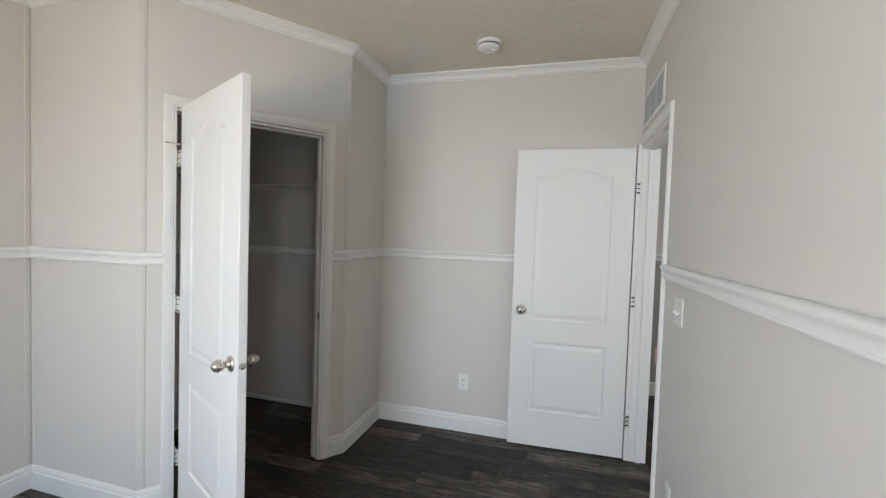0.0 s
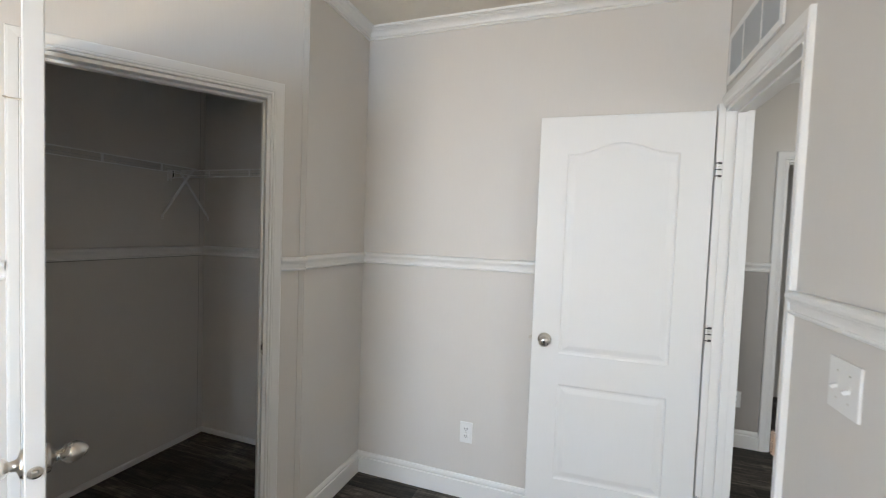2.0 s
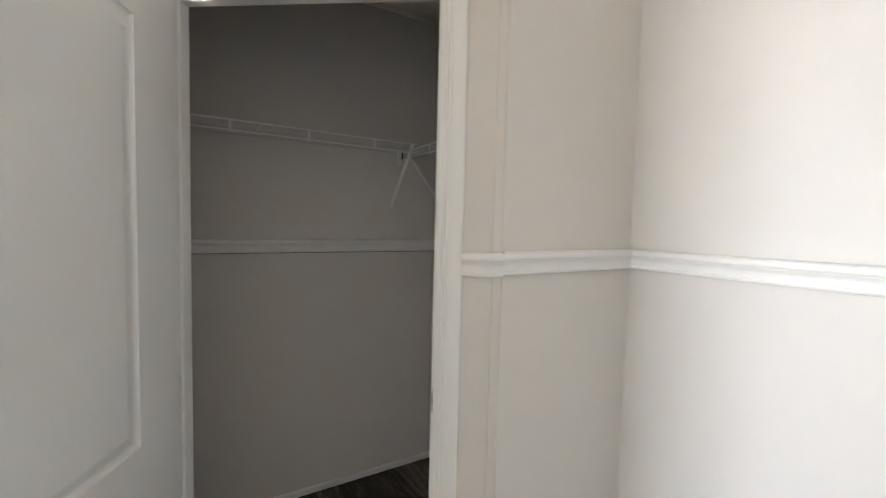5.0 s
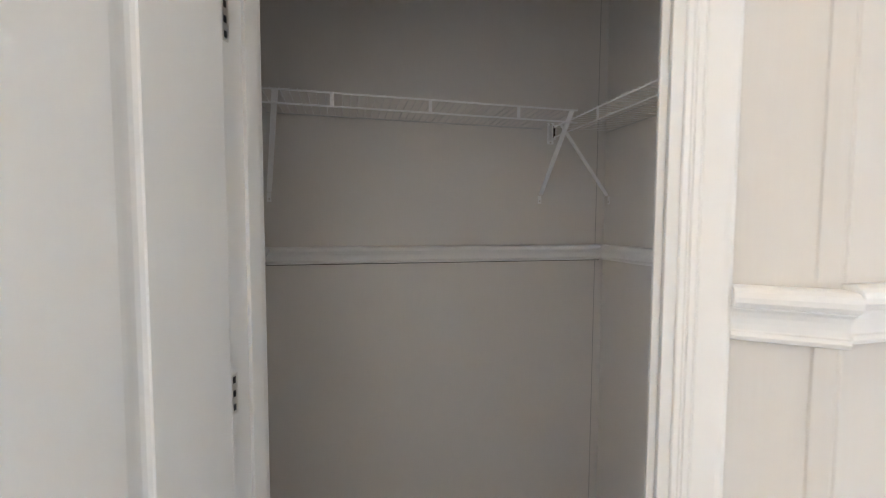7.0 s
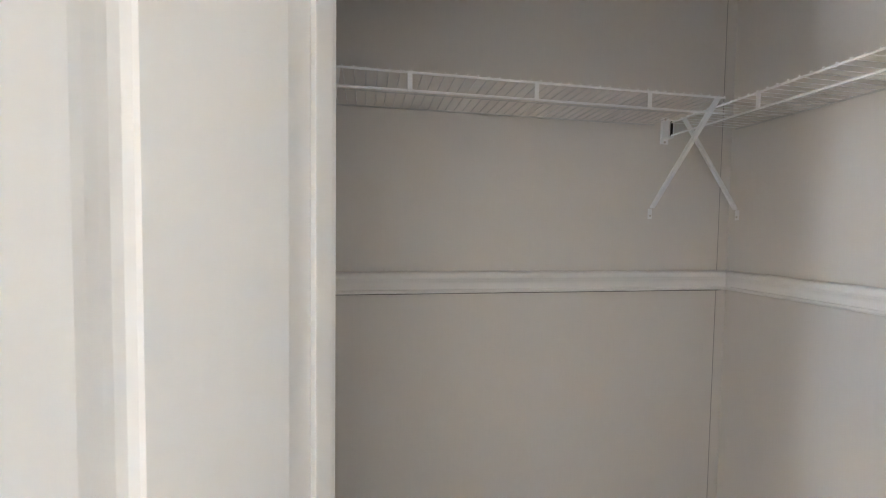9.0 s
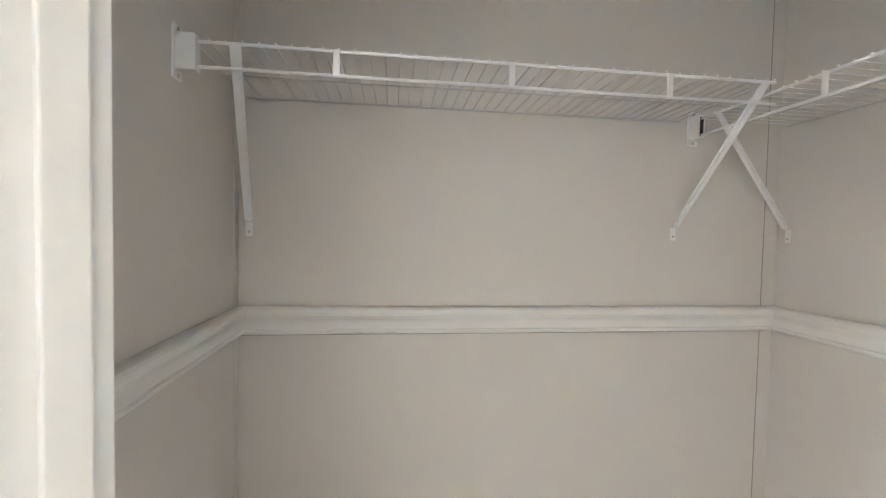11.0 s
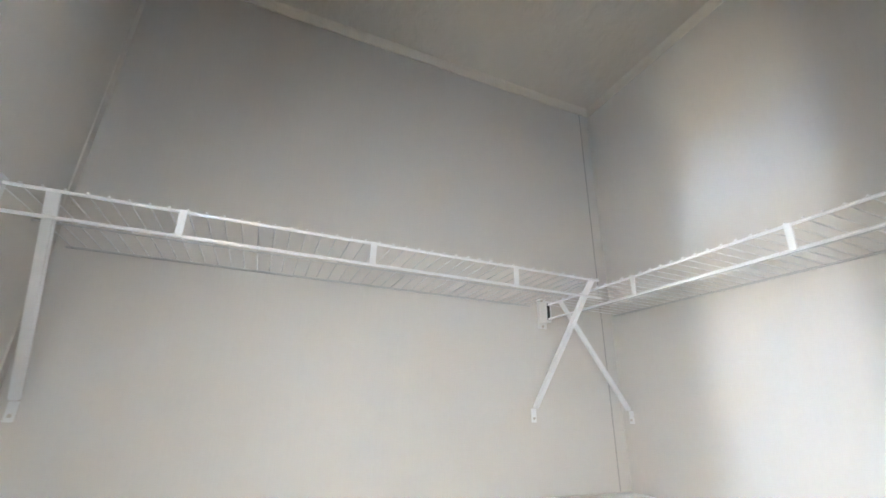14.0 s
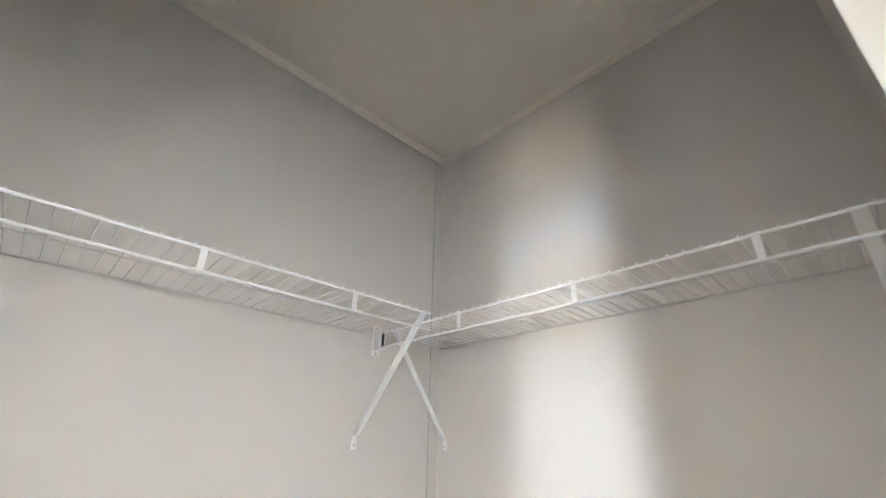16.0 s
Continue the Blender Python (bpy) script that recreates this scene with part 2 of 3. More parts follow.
lo = [bm.verts.new((*p, -0.05)) for p in pts]
hi = [bm.verts.new((*p, TOP + 0.05)) for p in pts]
bm.faces.new(lo), bm.faces.new(hi)
for i in range(5):
    bm.faces.new((lo[i], lo[(i + 1) % 5], hi[(i + 1) % 5], hi[i]))
structure("wall_closet_south", bm, WALL, "short greige wall beside the closet doorway", "wall")
wall("wall_closet_slanted", tuple(SD), tuple(RT), tuple(NRM), DT, TOP + 0.05, "slanted greige wall with the closet doorway", [(HINGE, STRIKE, -0.05, OPEN_Z)])
bm = bmesh.new()
pts = [(RT.x, RT.y), (RT.x, 0), (RETIN, 0), (RETIN, RT.y + 0.03), tuple(on_d(DLEN, -DT))]
lo = [bm.verts.new((*p, -0.05)) for p in pts]
hi = [bm.verts.new((*p, TOP + 0.05)) for p in pts]
bm.faces.new(lo), bm.faces.new(hi)
for i in range(5):
    bm.faces.new((lo[i], lo[(i + 1) % 5], hi[(i + 1) % 5], hi[i]))
structure("wall_closet_east", bm, WALL, "short greige return wall between closet and north wall", "wall")

# hall beyond the entry door
HD = (3.745, 4.45)
wall("wall_hall_north", (EAST, HALL_N), (HALL_E, HALL_N), (0, -1), 0.1, TOP + 0.1, "greige hall wall with a dark doorway", [(HD[0] - EAST, HD[1] - EAST, -0.05, 2.03)])
wall("wall_hall_east", (HALL_E, -1.6), (HALL_E, HALL_N + 1.4), (-1, 0), 0.1, TOP + 0.1, "greige far wall of the hall")
wall("wall_hall_south", (EAST + 0.1, -1.5), (HALL_E, -1.5), (0, 1), 0.1, TOP + 0.1, "greige end wall of the hall")
wall("wall_far_room", (EAST, HALL_N + 1.3), (HALL_E, HALL_N + 1.3), (0, -1), 0.1, TOP + 0.1, "greige wall of the dark room across the hall")
wall("wall_far_room_west", (EAST + 0.1, HALL_N + 0.1), (EAST + 0.1, HALL_N + 1.3), (1, 0), 0.1, TOP + 0.1, "greige side wall of the dark room")

bm = bmesh.new()
box(bm, WEST - 0.12, HALL_E + 0.1, SOUTH - 0.12, HALL_N + 1.4, TOP, TOP + 0.08)
structure("ceiling", bm, CEIL, "textured off-white sprayed ceiling", "ceiling")
bm = bmesh.new()
pts = [(0, 0), (0, SIN), (SD.x - 0.02, SIN), tuple(on_d(0, -DT)), tuple(on_d(DLEN, -DT)), (RETIN, RT.y + 0.03), (RETIN, 0)]
lo = [bm.verts.new((*p, CTOP)) for p in pts]
hi = [bm.verts.new((*p, CTOP + 0.05)) for p in pts]
bm.faces.new(lo), bm.faces.new(hi)
for i in range(len(pts)):
    j = (i + 1) % len(pts)
    bm.faces.new((lo[i], lo[j], hi[j], hi[i]))
structure("ceiling_closet", bm, CEIL, "plain off-white closet ceiling", "ceiling")
bm = bmesh.new()
box(bm, WEST - 0.12, HALL_E + 0.1, SOUTH - 0.12, HALL_N + 1.4, -0.10, -0.008)
floor = structure("floor", bm, SUB, "dark grey-brown wood-look laminate plank floor", "floor")

# ---- trim ----
RAIL = [(0, 0), (0.012, 0), (0.0155, 0.002), (0.017, 0.006), (0.0155, 0.010), (0.0125, 0.0115), (0.012, 0.013), (0.0125, 0.020), (0.014, 0.028), (0.0165, 0.034), (0.020, 0.038), (0.020, 0.0395), (0.0240, 0.041), (0.0270, 0.046), (0.0275, 0.052), (0.026, 0.058), (0.022, 0.062), (0.016, 0.064), (0, 0.064)]
BASE = [(0, 0), (0.014, 0), (0.015, 0.090), (0.0135, 0.093), (0.009, 0.095), (0.009, 0.099), (0.0105, 0.105), (0.0085, 0.116), (0.005, 0.124), (0, 0.126)]
CROWN = [(0, 0), (0.007, 0), (0.010, 0.004), (0.009, 0.009), (0.006, 0.011), (0.010, 0.013), (0.013, 0.015), (0.016, 0.024), (0.024, 0.034), (0.036, 0.040), (0.036, 0.043), (0.043, 0.044), (0.043, 0.047), (0.052, 0.049), (0.056, 0.0595), (0, 0.0595)]
QUARTER = [(0, 0), (0.012, 0), (0.012, 0.026), (0.006, 0.032), (0, 0.032)]
COVE = [(0, 0), (0.005, 0), (0.016, 0.012), (0.02, 0.0195), (0, 0.0195)]
RZ = 1.258                                             # underside of the chair rail
A1 = math.tan(math.acos(D.x) / 2)                      # half turn at the south-west corner of the slanted wall
A2 = math.tan((math.pi / 2 - math.acos(D.x)) / 2)
CAS = 0.056                                            # casing width
dl, dr_ = HINGE + 0.022 - CAS, STRIKE - 0.002 + CAS


def run(name, profile, a, b, out, m0, m1, z, label, category, material=TRIM):
    bm = bmesh.new()
    molding(bm, profile, tuple(a), tuple(b), tuple(out), m0, m1, z)
    return structure(name, bm, material, label, category)


ROOM = [((WEST, SOUTH), (WEST, -1.42), (1, 0), 1, 1), ((WEST, -1.42), SD, (0, -1), 1, -A1), (SD, on_d(dl), NRM, -A1, 0),
        (on_d(dr_), RT, NRM, 0, -A2), (RT, (RT.x, 0), (1, 0), -A2, 1), ((RT.x, 0), (3.008, 0), (0, -1), 1, 0),
        ((EAST, EDOOR[0] + 0.003 - CAS * 0.64), (EAST, SOUTH), (-1, 0), 0, 1), ((EAST, SOUTH), (WEST, SOUTH), (0, 1), 1, 1)]
RAILS = ROOM[:7] + [((EAST, SOUTH), (WIN[1], SOUTH), (0, 1), 1, 0),
                    ((WIN[0], SOUTH), (WEST, SOUTH), (0, 1), 0, 1)]
for a, b, out, m0, m1 in RAILS:
    run("chair_rail", RAIL, a, b, out, m0, m1, RZ + (0.011 if a[0] == EAST and out[0] == -1 else -0.015 if b[0] < 0.75 else -0.006 if out is NRM else 0.0), "white moulded chair rail along the wall", "trim")
for a, b, out, m0, m1 in ROOM:
    run("baseboard", BASE, a, b, out, m0, m1, 0.0, "tall white baseboard along the floor", "baseboard")
TOPS = [((WEST, SOUTH), (WEST, -1.42), (1, 0), 1, 1), ((WEST, -1.42), SD, (0, -1), 1, -A1), (SD, RT, NRM, -A1, -A2), (RT, (RT.x, 0), (1, 0), -A2, 1),
        ((RT.x, 0), (EAST, 0), (0, -1), 1, 1), ((EAST, 0), (EAST, SOUTH), (-1, 0), 1, 1), ((EAST, SOUTH), (WEST, SOUTH), (0, 1), 1, 1)]
for a, b, out, m0, m1 in TOPS:
    run("crown_moulding", CROWN, a, b, out, m0, m1, TOP - 0.06, "white stepped crown moulding under the ceiling", "trim")
CLOSET = [((SD.x - 0.06, SIN), (0, SIN), (0, 1), 0, 1), ((0, SIN), (0, 0), (1, 0), 1, 1), ((0, 0), (RETIN, 0), (0, -1), 1, 1), ((RETIN, 0), (RETIN, RT.y + 0.05), (-1, 0), 1, 0)]
for a, b, out, m0, m1 in CLOSET:
    run("closet_chair_rail", RAIL, a, b, out, m0, m1, RZ - 0.021, "white moulded chair rail inside the closet", "trim")
    run("closet_base_trim", QUARTER, a, b, out, m0, m1, 0.0, "thin white floor trim inside the closet", "baseboard")
    run("closet_cove_trim", COVE, a, b, out, m0, m1, CTOP - 0.02, "thin off-white cove strip under the closet ceiling", "trim", CEIL)
GAP = [(0, 0), (0.0025, 0), (0.0025, 0.003), (0, 0.003)]
run("rail_gap", GAP, (0, SIN), (0, -0.02), (1, 0), 0, 0, RZ - 0.024, "thin dark gap under the closet chair rail", "trim", DARK)
HALL = [((EAST + 0.1, HALL_N), (HD[0] - CAS, HALL_N), (0, -1), 1, 0), ((HD[1] + CAS, HALL_N), (HALL_E, HALL_N), (0, -1), 0, 1)]
for a, b, out, m0, m1 in HALL:
    run("hall_chair_rail", RAIL, a, b, out, m0, m1, RZ, "white moulded chair rail in the hall", "trim")
    run("hall_baseboard", BASE, a, b, out, m0, m1, 0.0, "tall white baseboard in the hall", "baseboard")
run("hall_crown", CROWN, (EAST + 0.1, HALL_N), (HALL_E, HALL_N), (0, -1), 1, 1, TOP - 0.06, "white crown moulding in the hall", "trim")

WAINSCOT = mat("hall_wainscot_vinyl", (0.40, 0.375, 0.35), 0.55, bump=0.06, bump_scale=260, stretch=(1, 1, 0.04), tint=0.04, tint_scale=1.5)
bm = bmesh.new()
box(bm, EAST + 0.102, HD[0] - CAS - 0.001, HALL_N - 0.003, HALL_N, 0.127, RZ - 0.001)
box(bm, HD[1] + CAS + 0.001, HALL_E - 0.002, HALL_N - 0.003, HALL_N, 0.127, RZ - 0.001)
structure("wainscot_hall", bm, WAINSCOT, "darker greige vinyl panel below the hall chair rail", "wall panel")

# corner and seam strips


def strip(p, along, out, w=0.024, t=0.003, z0=0.126, z1=TOP - 0.06, name="seam_batten", label="slim greige batten over a wall panel joint", material=WALL, rz=RZ):
    p, along, out = Vector(p), Vector(along).normalized(), Vector(out)
    bm = bmesh.new()
    for a, b in ((z0, rz - 0.001), (rz + 0.065, z1)):
        q = [p, p + along * w, p + along * (w - 0.002) + out * t, p + along * 0.002 + out * t]
        lo = [bm.verts.new((*c, a)) for c in q]
        hi = [bm.verts.new((*c, b)) for c in q]
        bm.faces.new(lo), bm.faces.new(hi)
        for i in range(4):
            bm.faces.new((lo[i], lo[(i + 1) % 4], hi[(i + 1) % 4], hi[i]))
    return structure(name, bm, material, label, "trim")


LOW = RZ - 0.015
strip((SD.x, SD.y), (-1, 0), (0, -1), rz=LOW)
strip(tuple(SD), tuple(D), tuple(NRM), rz=LOW)
strip(tuple(RT), tuple(-D), tuple(NRM))
strip((RT.x, RT.y), (0, 1), (1, 0))
strip((WEST, -1.424), (0, -1), (1, 0), rz=LOW)
strip((WEST + 0.004, -1.42), (1, 0), (0, -1), 0.018, rz=LOW)
for s in (0.030,):
    strip(tuple(on_d(s)), tuple(D), tuple(NRM), 0.0035, 0.0012, rz=LOW, material=SEAM, name="panel_joint", label="dark hairline joint between wall panels")
strip((EAST, -0.022), (0, 1), (-1, 0), 0.0035, 0.0012, z0=2.12, material=SEAM, name="panel_joint", label="dark hairline joint between wall panels")
strip((0, -0.040), (0, 1), (1, 0), 0.003, 0.0012, z1=CTOP - 0.02, z0=0.032, rz=RZ - 0.021, material=SEAM, name="panel_joint", label="dark hairline joint between wall panels")
strip((0.003, SIN), (1, 0), (0, 1), 0.026, 0.002, z1=CTOP - 0.02, z0=0.032, rz=RZ - 0.021)

CASP = [(0, 0), (0.010, 0), (0.0125, 0.002), (0.013, 0.007), (0.0110, 0.0095), (0.0110, 0.0115), (0.0145, 0.013), (0.0155, 0.018), (0.0140, 0.0205), (0.0155, 0.0225), (0.0170, 0.046), (0.0165, 0.052), (0.013, CAS), (0, CAS)]


def casing(name, a, b, out, ztop, label, legs=(True, True), slim=1.0):
    """A mitred casing round an opening whose edges stand at a and b (plan), on the face with normal out."""
    a, b, out = Vector(a), Vector(b), Vector(out)
    d = (b - a).normalized()
    thing = empty(name, Matrix(), label, "door casing", kind="structure")

    def sweep(nm, p, q):
        bm = bmesh.new()
        n = len(p)
        va, vb = [bm.verts.new(c) for c in p], [bm.verts.new(c) for c in q]
        for i in range(n):
            bm.faces.new((va[i], va[(i + 1) % n], vb[(i + 1) % n], vb[i]))
        bm.faces.new(va), bm.faces.new(vb[::-1])
        part(nm, bm, TRIM, thing)
    if legs[0]:
        sweep("side_casing", [(*(a - d * w * slim + out * u), 0.0) for u, w in CASP], [(*(a - d * w * slim + out * u), ztop + w) for u, w in CASP])
    if legs[1]:
        sweep("side_casing", [(*(b + d * w * slim + out * u), 0.0) for u, w in CASP], [(*(b + d * w * slim + out * u), ztop + w) for u, w in CASP])
    sweep("head_casing", [(*(a - d * (w * slim if legs[0] else 0) + out * u), ztop + w) for u, w in CASP], [(*(b + d * (w * slim if legs[1] else 0) + out * u), ztop + w) for u, w in CASP])
    return thing


casing("door_casing_closet", on_d(HINGE + 0.022), on_d(STRIKE - 0.002), NRM, OPEN_Z, "white stepped casing round the closet doorway")
casing("door_casing_entry", (EAST, EDOOR[0] + 0.003), (EAST, EDOOR[1]), (-1, 0), 2.04, "white casing round the entry doorway", (True, False), 0.64)
casing("door_casing_hall", (HD[0], HALL_N), (HD[1], HALL_N), (0, -1), 2.03, "white casing round a dark hall doorway")


def jamb(name, a, b, out, depth, ztop, stop_at, label, far=0.0):
    """Lining boards of a doorway with a door stop; out points to the side on which the door hangs."""
    a, b, out = Vector(a), Vector(b), Vector(out)
    d = (b - a).normalized()
    w = (b - a).length
    m = Matrix(((d.x, out.x, 0, a.x), (d.y, out.y, 0, a.y), (0, 0, 1, 0), (0, 0, 0, 1)))
    thing = empty(name, m, label, "door frame", kind="structure")
    t = 0.016
    for x0, x1, more in ((0.001, t, 0.0), (w - t, w - 0.001, far)):
        part("side_jamb", box(bmesh.new(), x0, x1, -depth - more - 0.003, 0.003, 0, ztop - 0.001, 0.0015), TRIM, thing)
    part("head_jamb", box(bmesh.new(), t, w - t, -depth - 0.003, 0.003, ztop - t, ztop - 0.001, 0.0015), TRIM, thing)
    for x0, x1 in ((t, t + 0.010), (w - t - 0.010, w - t)):
        part("door_stop", box(bmesh.new(), x0, x1, -stop_at - 0.032, -stop_at, 0, ztop - t, 0.002), TRIM, thing)
    part("door_stop", box(bmesh.new(), t + 0.010, w - t - 0.010, -stop_at - 0.032, -stop_at, ztop - t - 0.010, ztop - t, 0.002), TRIM, thing)
    return thing


jc = jamb("door_frame_closet", on_d(HINGE), on_d(STRIKE), NRM, DT, OPEN_Z, 0.038, "white painted lining of the closet doorway", 0.015)
je = jamb("door_frame_entry", (EAST, EDOOR[0]), (EAST, EDOOR[1]), (-1, 0), 0.10, 2.04, 0.038, "white painted lining of the entry doorway")
jh = jamb("door_frame_hall", (HD[0], HALL_N), (HD[1], HALL_N), (0, -1), 0.10, 2.03, 0.038, "white painted lining of the hall doorway")


for z in (0.25, 1.05, 1.80):
    part("hinge_leaf", box(bmesh.new(), 0.016, 0.0185, -0.036, -0.004, z - 0.044, z + 0.044, 0.0005), HINGE_METAL, jh, "satin nickel hinge leaf")


def strike_plate(thing, x, z, side):
    bm = box(bmesh.new(), x, x + side * 0.002, -0.034, 0.006, z - 0.028, z + 0.028, 0.0006)
    sp = part("strike_plate", bm, NICKEL, thing, "small worn metal strike plate")
    part("latch_hole", box(bmesh.new(), x, x + side * 0.0028, -0.026, -0.010, z - 0.012, z + 0.012), DARK, sp)


part("side_casing", box(bmesh.new(), 0.721, 0.760, 0.0035, 0.031, 0, 2.06, 0.003), TRIM, je)
strike_plate(jc, STRIKE - HINGE - 0.0165, 0.905, -1)
bm = bmesh.new()
for x0, x1, z0, z1 in ((-0.013, -0.009, 0.864, 0.924), (0.004, 0.008, 0.864, 0.924), (-0.009, 0.004, 0.860, 0.8635), (-0.009, 0.004, 0.9245, 0.928), (-0.009, 0.004, 0.8935, 0.897)):
    box(bm, x0, x1, 0.0155, 0.0205, z0, z1, 0.0012)
part("strike_lip", bm, BRASS, je, "worn brass-coloured strike loop curling over the casing")



# ---- doors ----
def outline(x0, x1, z0, z1, rise, n=24):
    """A panel's edge, counter-clockwise; its top swells by rise in the middle."""
    pts = [(x0, z0), (x1, z0)]
    c, h = (x0 + x1) / 2, (x1 - x0) / 2
    if rise:
        for i in range(n + 1):
            x = x1 - (x1 - x0) * i / n
            u = abs(x - c) / h
            pts.append((x, z1 + rise * (0.5 + 0.5 * math.cos(math.pi * min(1, u * 1.12)))))
    else:
        pts += [(x1, z1), (x0, z1)]
    return [Vector(p) for p in pts]


def inset(pts, dist):
    n, out = len(pts), []
    for i in range(n):
        a, b, c = pts[i - 1], pts[i], pts[(i + 1) % n]
        d0, d1 = (b - a).normalized(), (c - b).normalized()
        n0, n1 = Vector((-d0.y, d0.x)), Vector((-d1.y, d1.x))
        k = (n0 + n1) / max(0.3, 1 + n0.dot(n1))
        out.append(b + k * dist)
    return out


PROFILE = [(0, 0), (0.002, 0.0035), (0.008, 0.0065), (0.016, 0.007), (0.024, 0.0055), (0.034, 0.003), (0.042, 0.0015)]
THICK = 0.035


def door(name, m, w, h, label, knob_z, privacy, stile, rails, reach):
    """A moulded two-panel door with an arched upper panel. Hinge edge at local x 0, room face at y 0, leaf towards +y."""
    thing = empty(name, m, label, "door", kind="structure")
    panels = [outline(stile, w - stile, 0.255, rails[0], 0), outline(stile, w - stile, rails[1], 1.850, 0.052)]
    bm = bmesh.new()
    e = 0.002
    for y, y2 in ((0.0, e), (THICK, THICK - e)):
        edges = []
        frame_ = [(e, 0.012 + e), (w - e, 0.012 + e), (w - e, h - e), (e, h - e)]
        for loop in (frame_, *[[tuple(p) for p in q] for q in panels]):
            vs = [bm.verts.new((p[0], y, p[1])) for p in loop]
            es = [bm.edges.new((vs[i], vs[(i + 1) % len(vs)])) for i in range(len(vs))]
            edges += es
            if loop is frame_:
                rim = [bm.verts.new((x, y2, z)) for x, z in ((0, 0.012), (w, 0.012), (w, h), (0, h))]
                for i in range(4):
                    bm.faces.new((vs[i], vs[(i + 1) % 4], rim[(i + 1) % 4], rim[i]))
                if y == 0:
                    first = rim
                else:
                    for i in range(4):
                        bm.faces.new((first[i], first[(i + 1) % 4], rim[(i + 1) % 4], rim[i]))
        bmesh.ops.triangle_fill(bm, use_beauty=True, edges=edges)
    part("leaf", bm, DOOR, thing)
    for q in panels:
        bm = bmesh.new()
        for side in (0, 1):
            rings = []
            for dist, deep in PROFILE:
                y = deep if side == 0 else THICK - deep
                rings.append([bm.verts.new((p.x, y, p.y)) for p in inset(q, dist)])
            for r0, r1 in zip(rings, rings[1:]):
                for i in range(len(r0)):
                    j = (i + 1) % len(r0)
                    bm.faces.new((r0[i], r0[j], r1[j], r1[i]))
            bm.faces.new(rings[-1])
        part("panel", bm, DOOR, thing)
    kx = w - 0.062
    for side in (-1, 1):
        y = 0 if side < 0 else THICK
        mk = Matrix.Translation((kx, y, knob_z)) @ Matrix.Rotation(radians(90 if side < 0 else -90), 4, "X")
        shape = [(0, 0), (0.033, 0), (0.033, 0.003), (0.031, 0.007), (0.022, 0.010), (0.014, 0.013), (0.0115, 0.019), (0.0115, 0.025)]
        if privacy:
            shape += [(0.016, 0.028), (0.0235, 0.033), (0.0270, 0.041), (0.0265, 0.050), (0.022, 0.057), (0.014, 0.061), (0, 0.062)]
        else:
            shape += [(0.015, 0.028), (0.0205, 0.033), (0.0240, 0.041), (0.0245, 0.048), (0.0225, 0.056), (0.018, 0.064), (0.012, 0.070), (0.006, 0.0735), (0, 0.0745)]
        bm = lathe(bmesh.new(), shape, mk)
        knob = part("knob", bm, NICKEL, thing, "satin nickel round door knob", smooth=True)
        if privacy:
            part("keyhole", lathe(bmesh.new(), [(0, 0.0624), (0.006, 0.0622), (0.007, 0.0612)], mk, 16), DARK, knob)
    ml = Matrix.Translation((w, THICK / 2, knob_z)) @ Matrix.Rotation(radians(90), 4, "Y")
    lp = part("latch_plate", lathe(bmesh.new(), [(0, 0), (0.0135, 0), (0.0135, 0.0012), (0.011, 0.0016), (0, 0.0016)], ml, 24), NICKEL, thing, "round satin nickel latch plate")
    part("latch_bolt", box(bmesh.new(), w, w + (0.017 if privacy else 0.011), THICK / 2 - 0.006, THICK / 2 + 0.006, knob_z - 0.007, knob_z + 0.007, 0.003), NICKEL, lp)
    pin_x, slot0, slot1 = (-0.010, -0.030, -0.010) if privacy else (-0.005, -0.021, -0.008)
    for z in (0.265, 1.045, 1.772):
        bm = bmesh.new()
        rod(bm, (pin_x, -0.006, z - 0.040), (pin_x, -0.006, z + 0.040), 0.0050, 12)
        hinge = part("hinge", bm, HINGE_METAL, thing, "satin nickel butt hinge")
        part("hinge_leaf", box(bmesh.new(), -0.0020, -0.0003, -0.004, 0.030, z - 0.040, z + 0.040), HINGE_METAL, hinge)
        part("hinge_leaf", box(bmesh.new(), -reach, pin_x - 0.003, -0.004, -0.002, z - 0.040, z + 0.040, 0.0006), HINGE_METAL, hinge)
        for dz in (-0.028, 0, 0.028):
            tall = 0.0050 if dz else 0.0034
            part("knuckle_gap", lathe(bmesh.new(), [(0, -tall / 2), (0.0055, -tall / 2), (0.0055, tall / 2), (0, tall / 2)], Matrix.Translation((pin_x, -0.0065, z + dz)), 12), DARK, hinge)
            part("slot", box(bmesh.new(), slot0, slot1, -0.0046, -0.0014, z + dz - tall, z + dz + tall), GAP_METAL, hinge)
            if not privacy:
                part("slot", box(bmesh.new(), -0.052, -0.045, -0.0046, -0.0014, z + dz - 0.0065, z + dz + 0.0065), DARK, hinge)
        part("screw", lathe(bmesh.new(), [(0, 0.0014), (0.003, 0.0010), (0.0038, 0)], Matrix.Translation(((slot0 + slot1) / 2, -0.004, z + 0.014)) @ Matrix.Rotation(radians(90), 4, "X"), 10), NICKEL, hinge)
    return thing


def plan_pose(p, x_axis, y_axis, z=0.0):
    return Matrix(((x_axis[0], y_axis[0], 0, p[0]), (x_axis[1], y_axis[1], 0, p[1]), (0, 0, 1, z), (0, 0, 0, 1)))


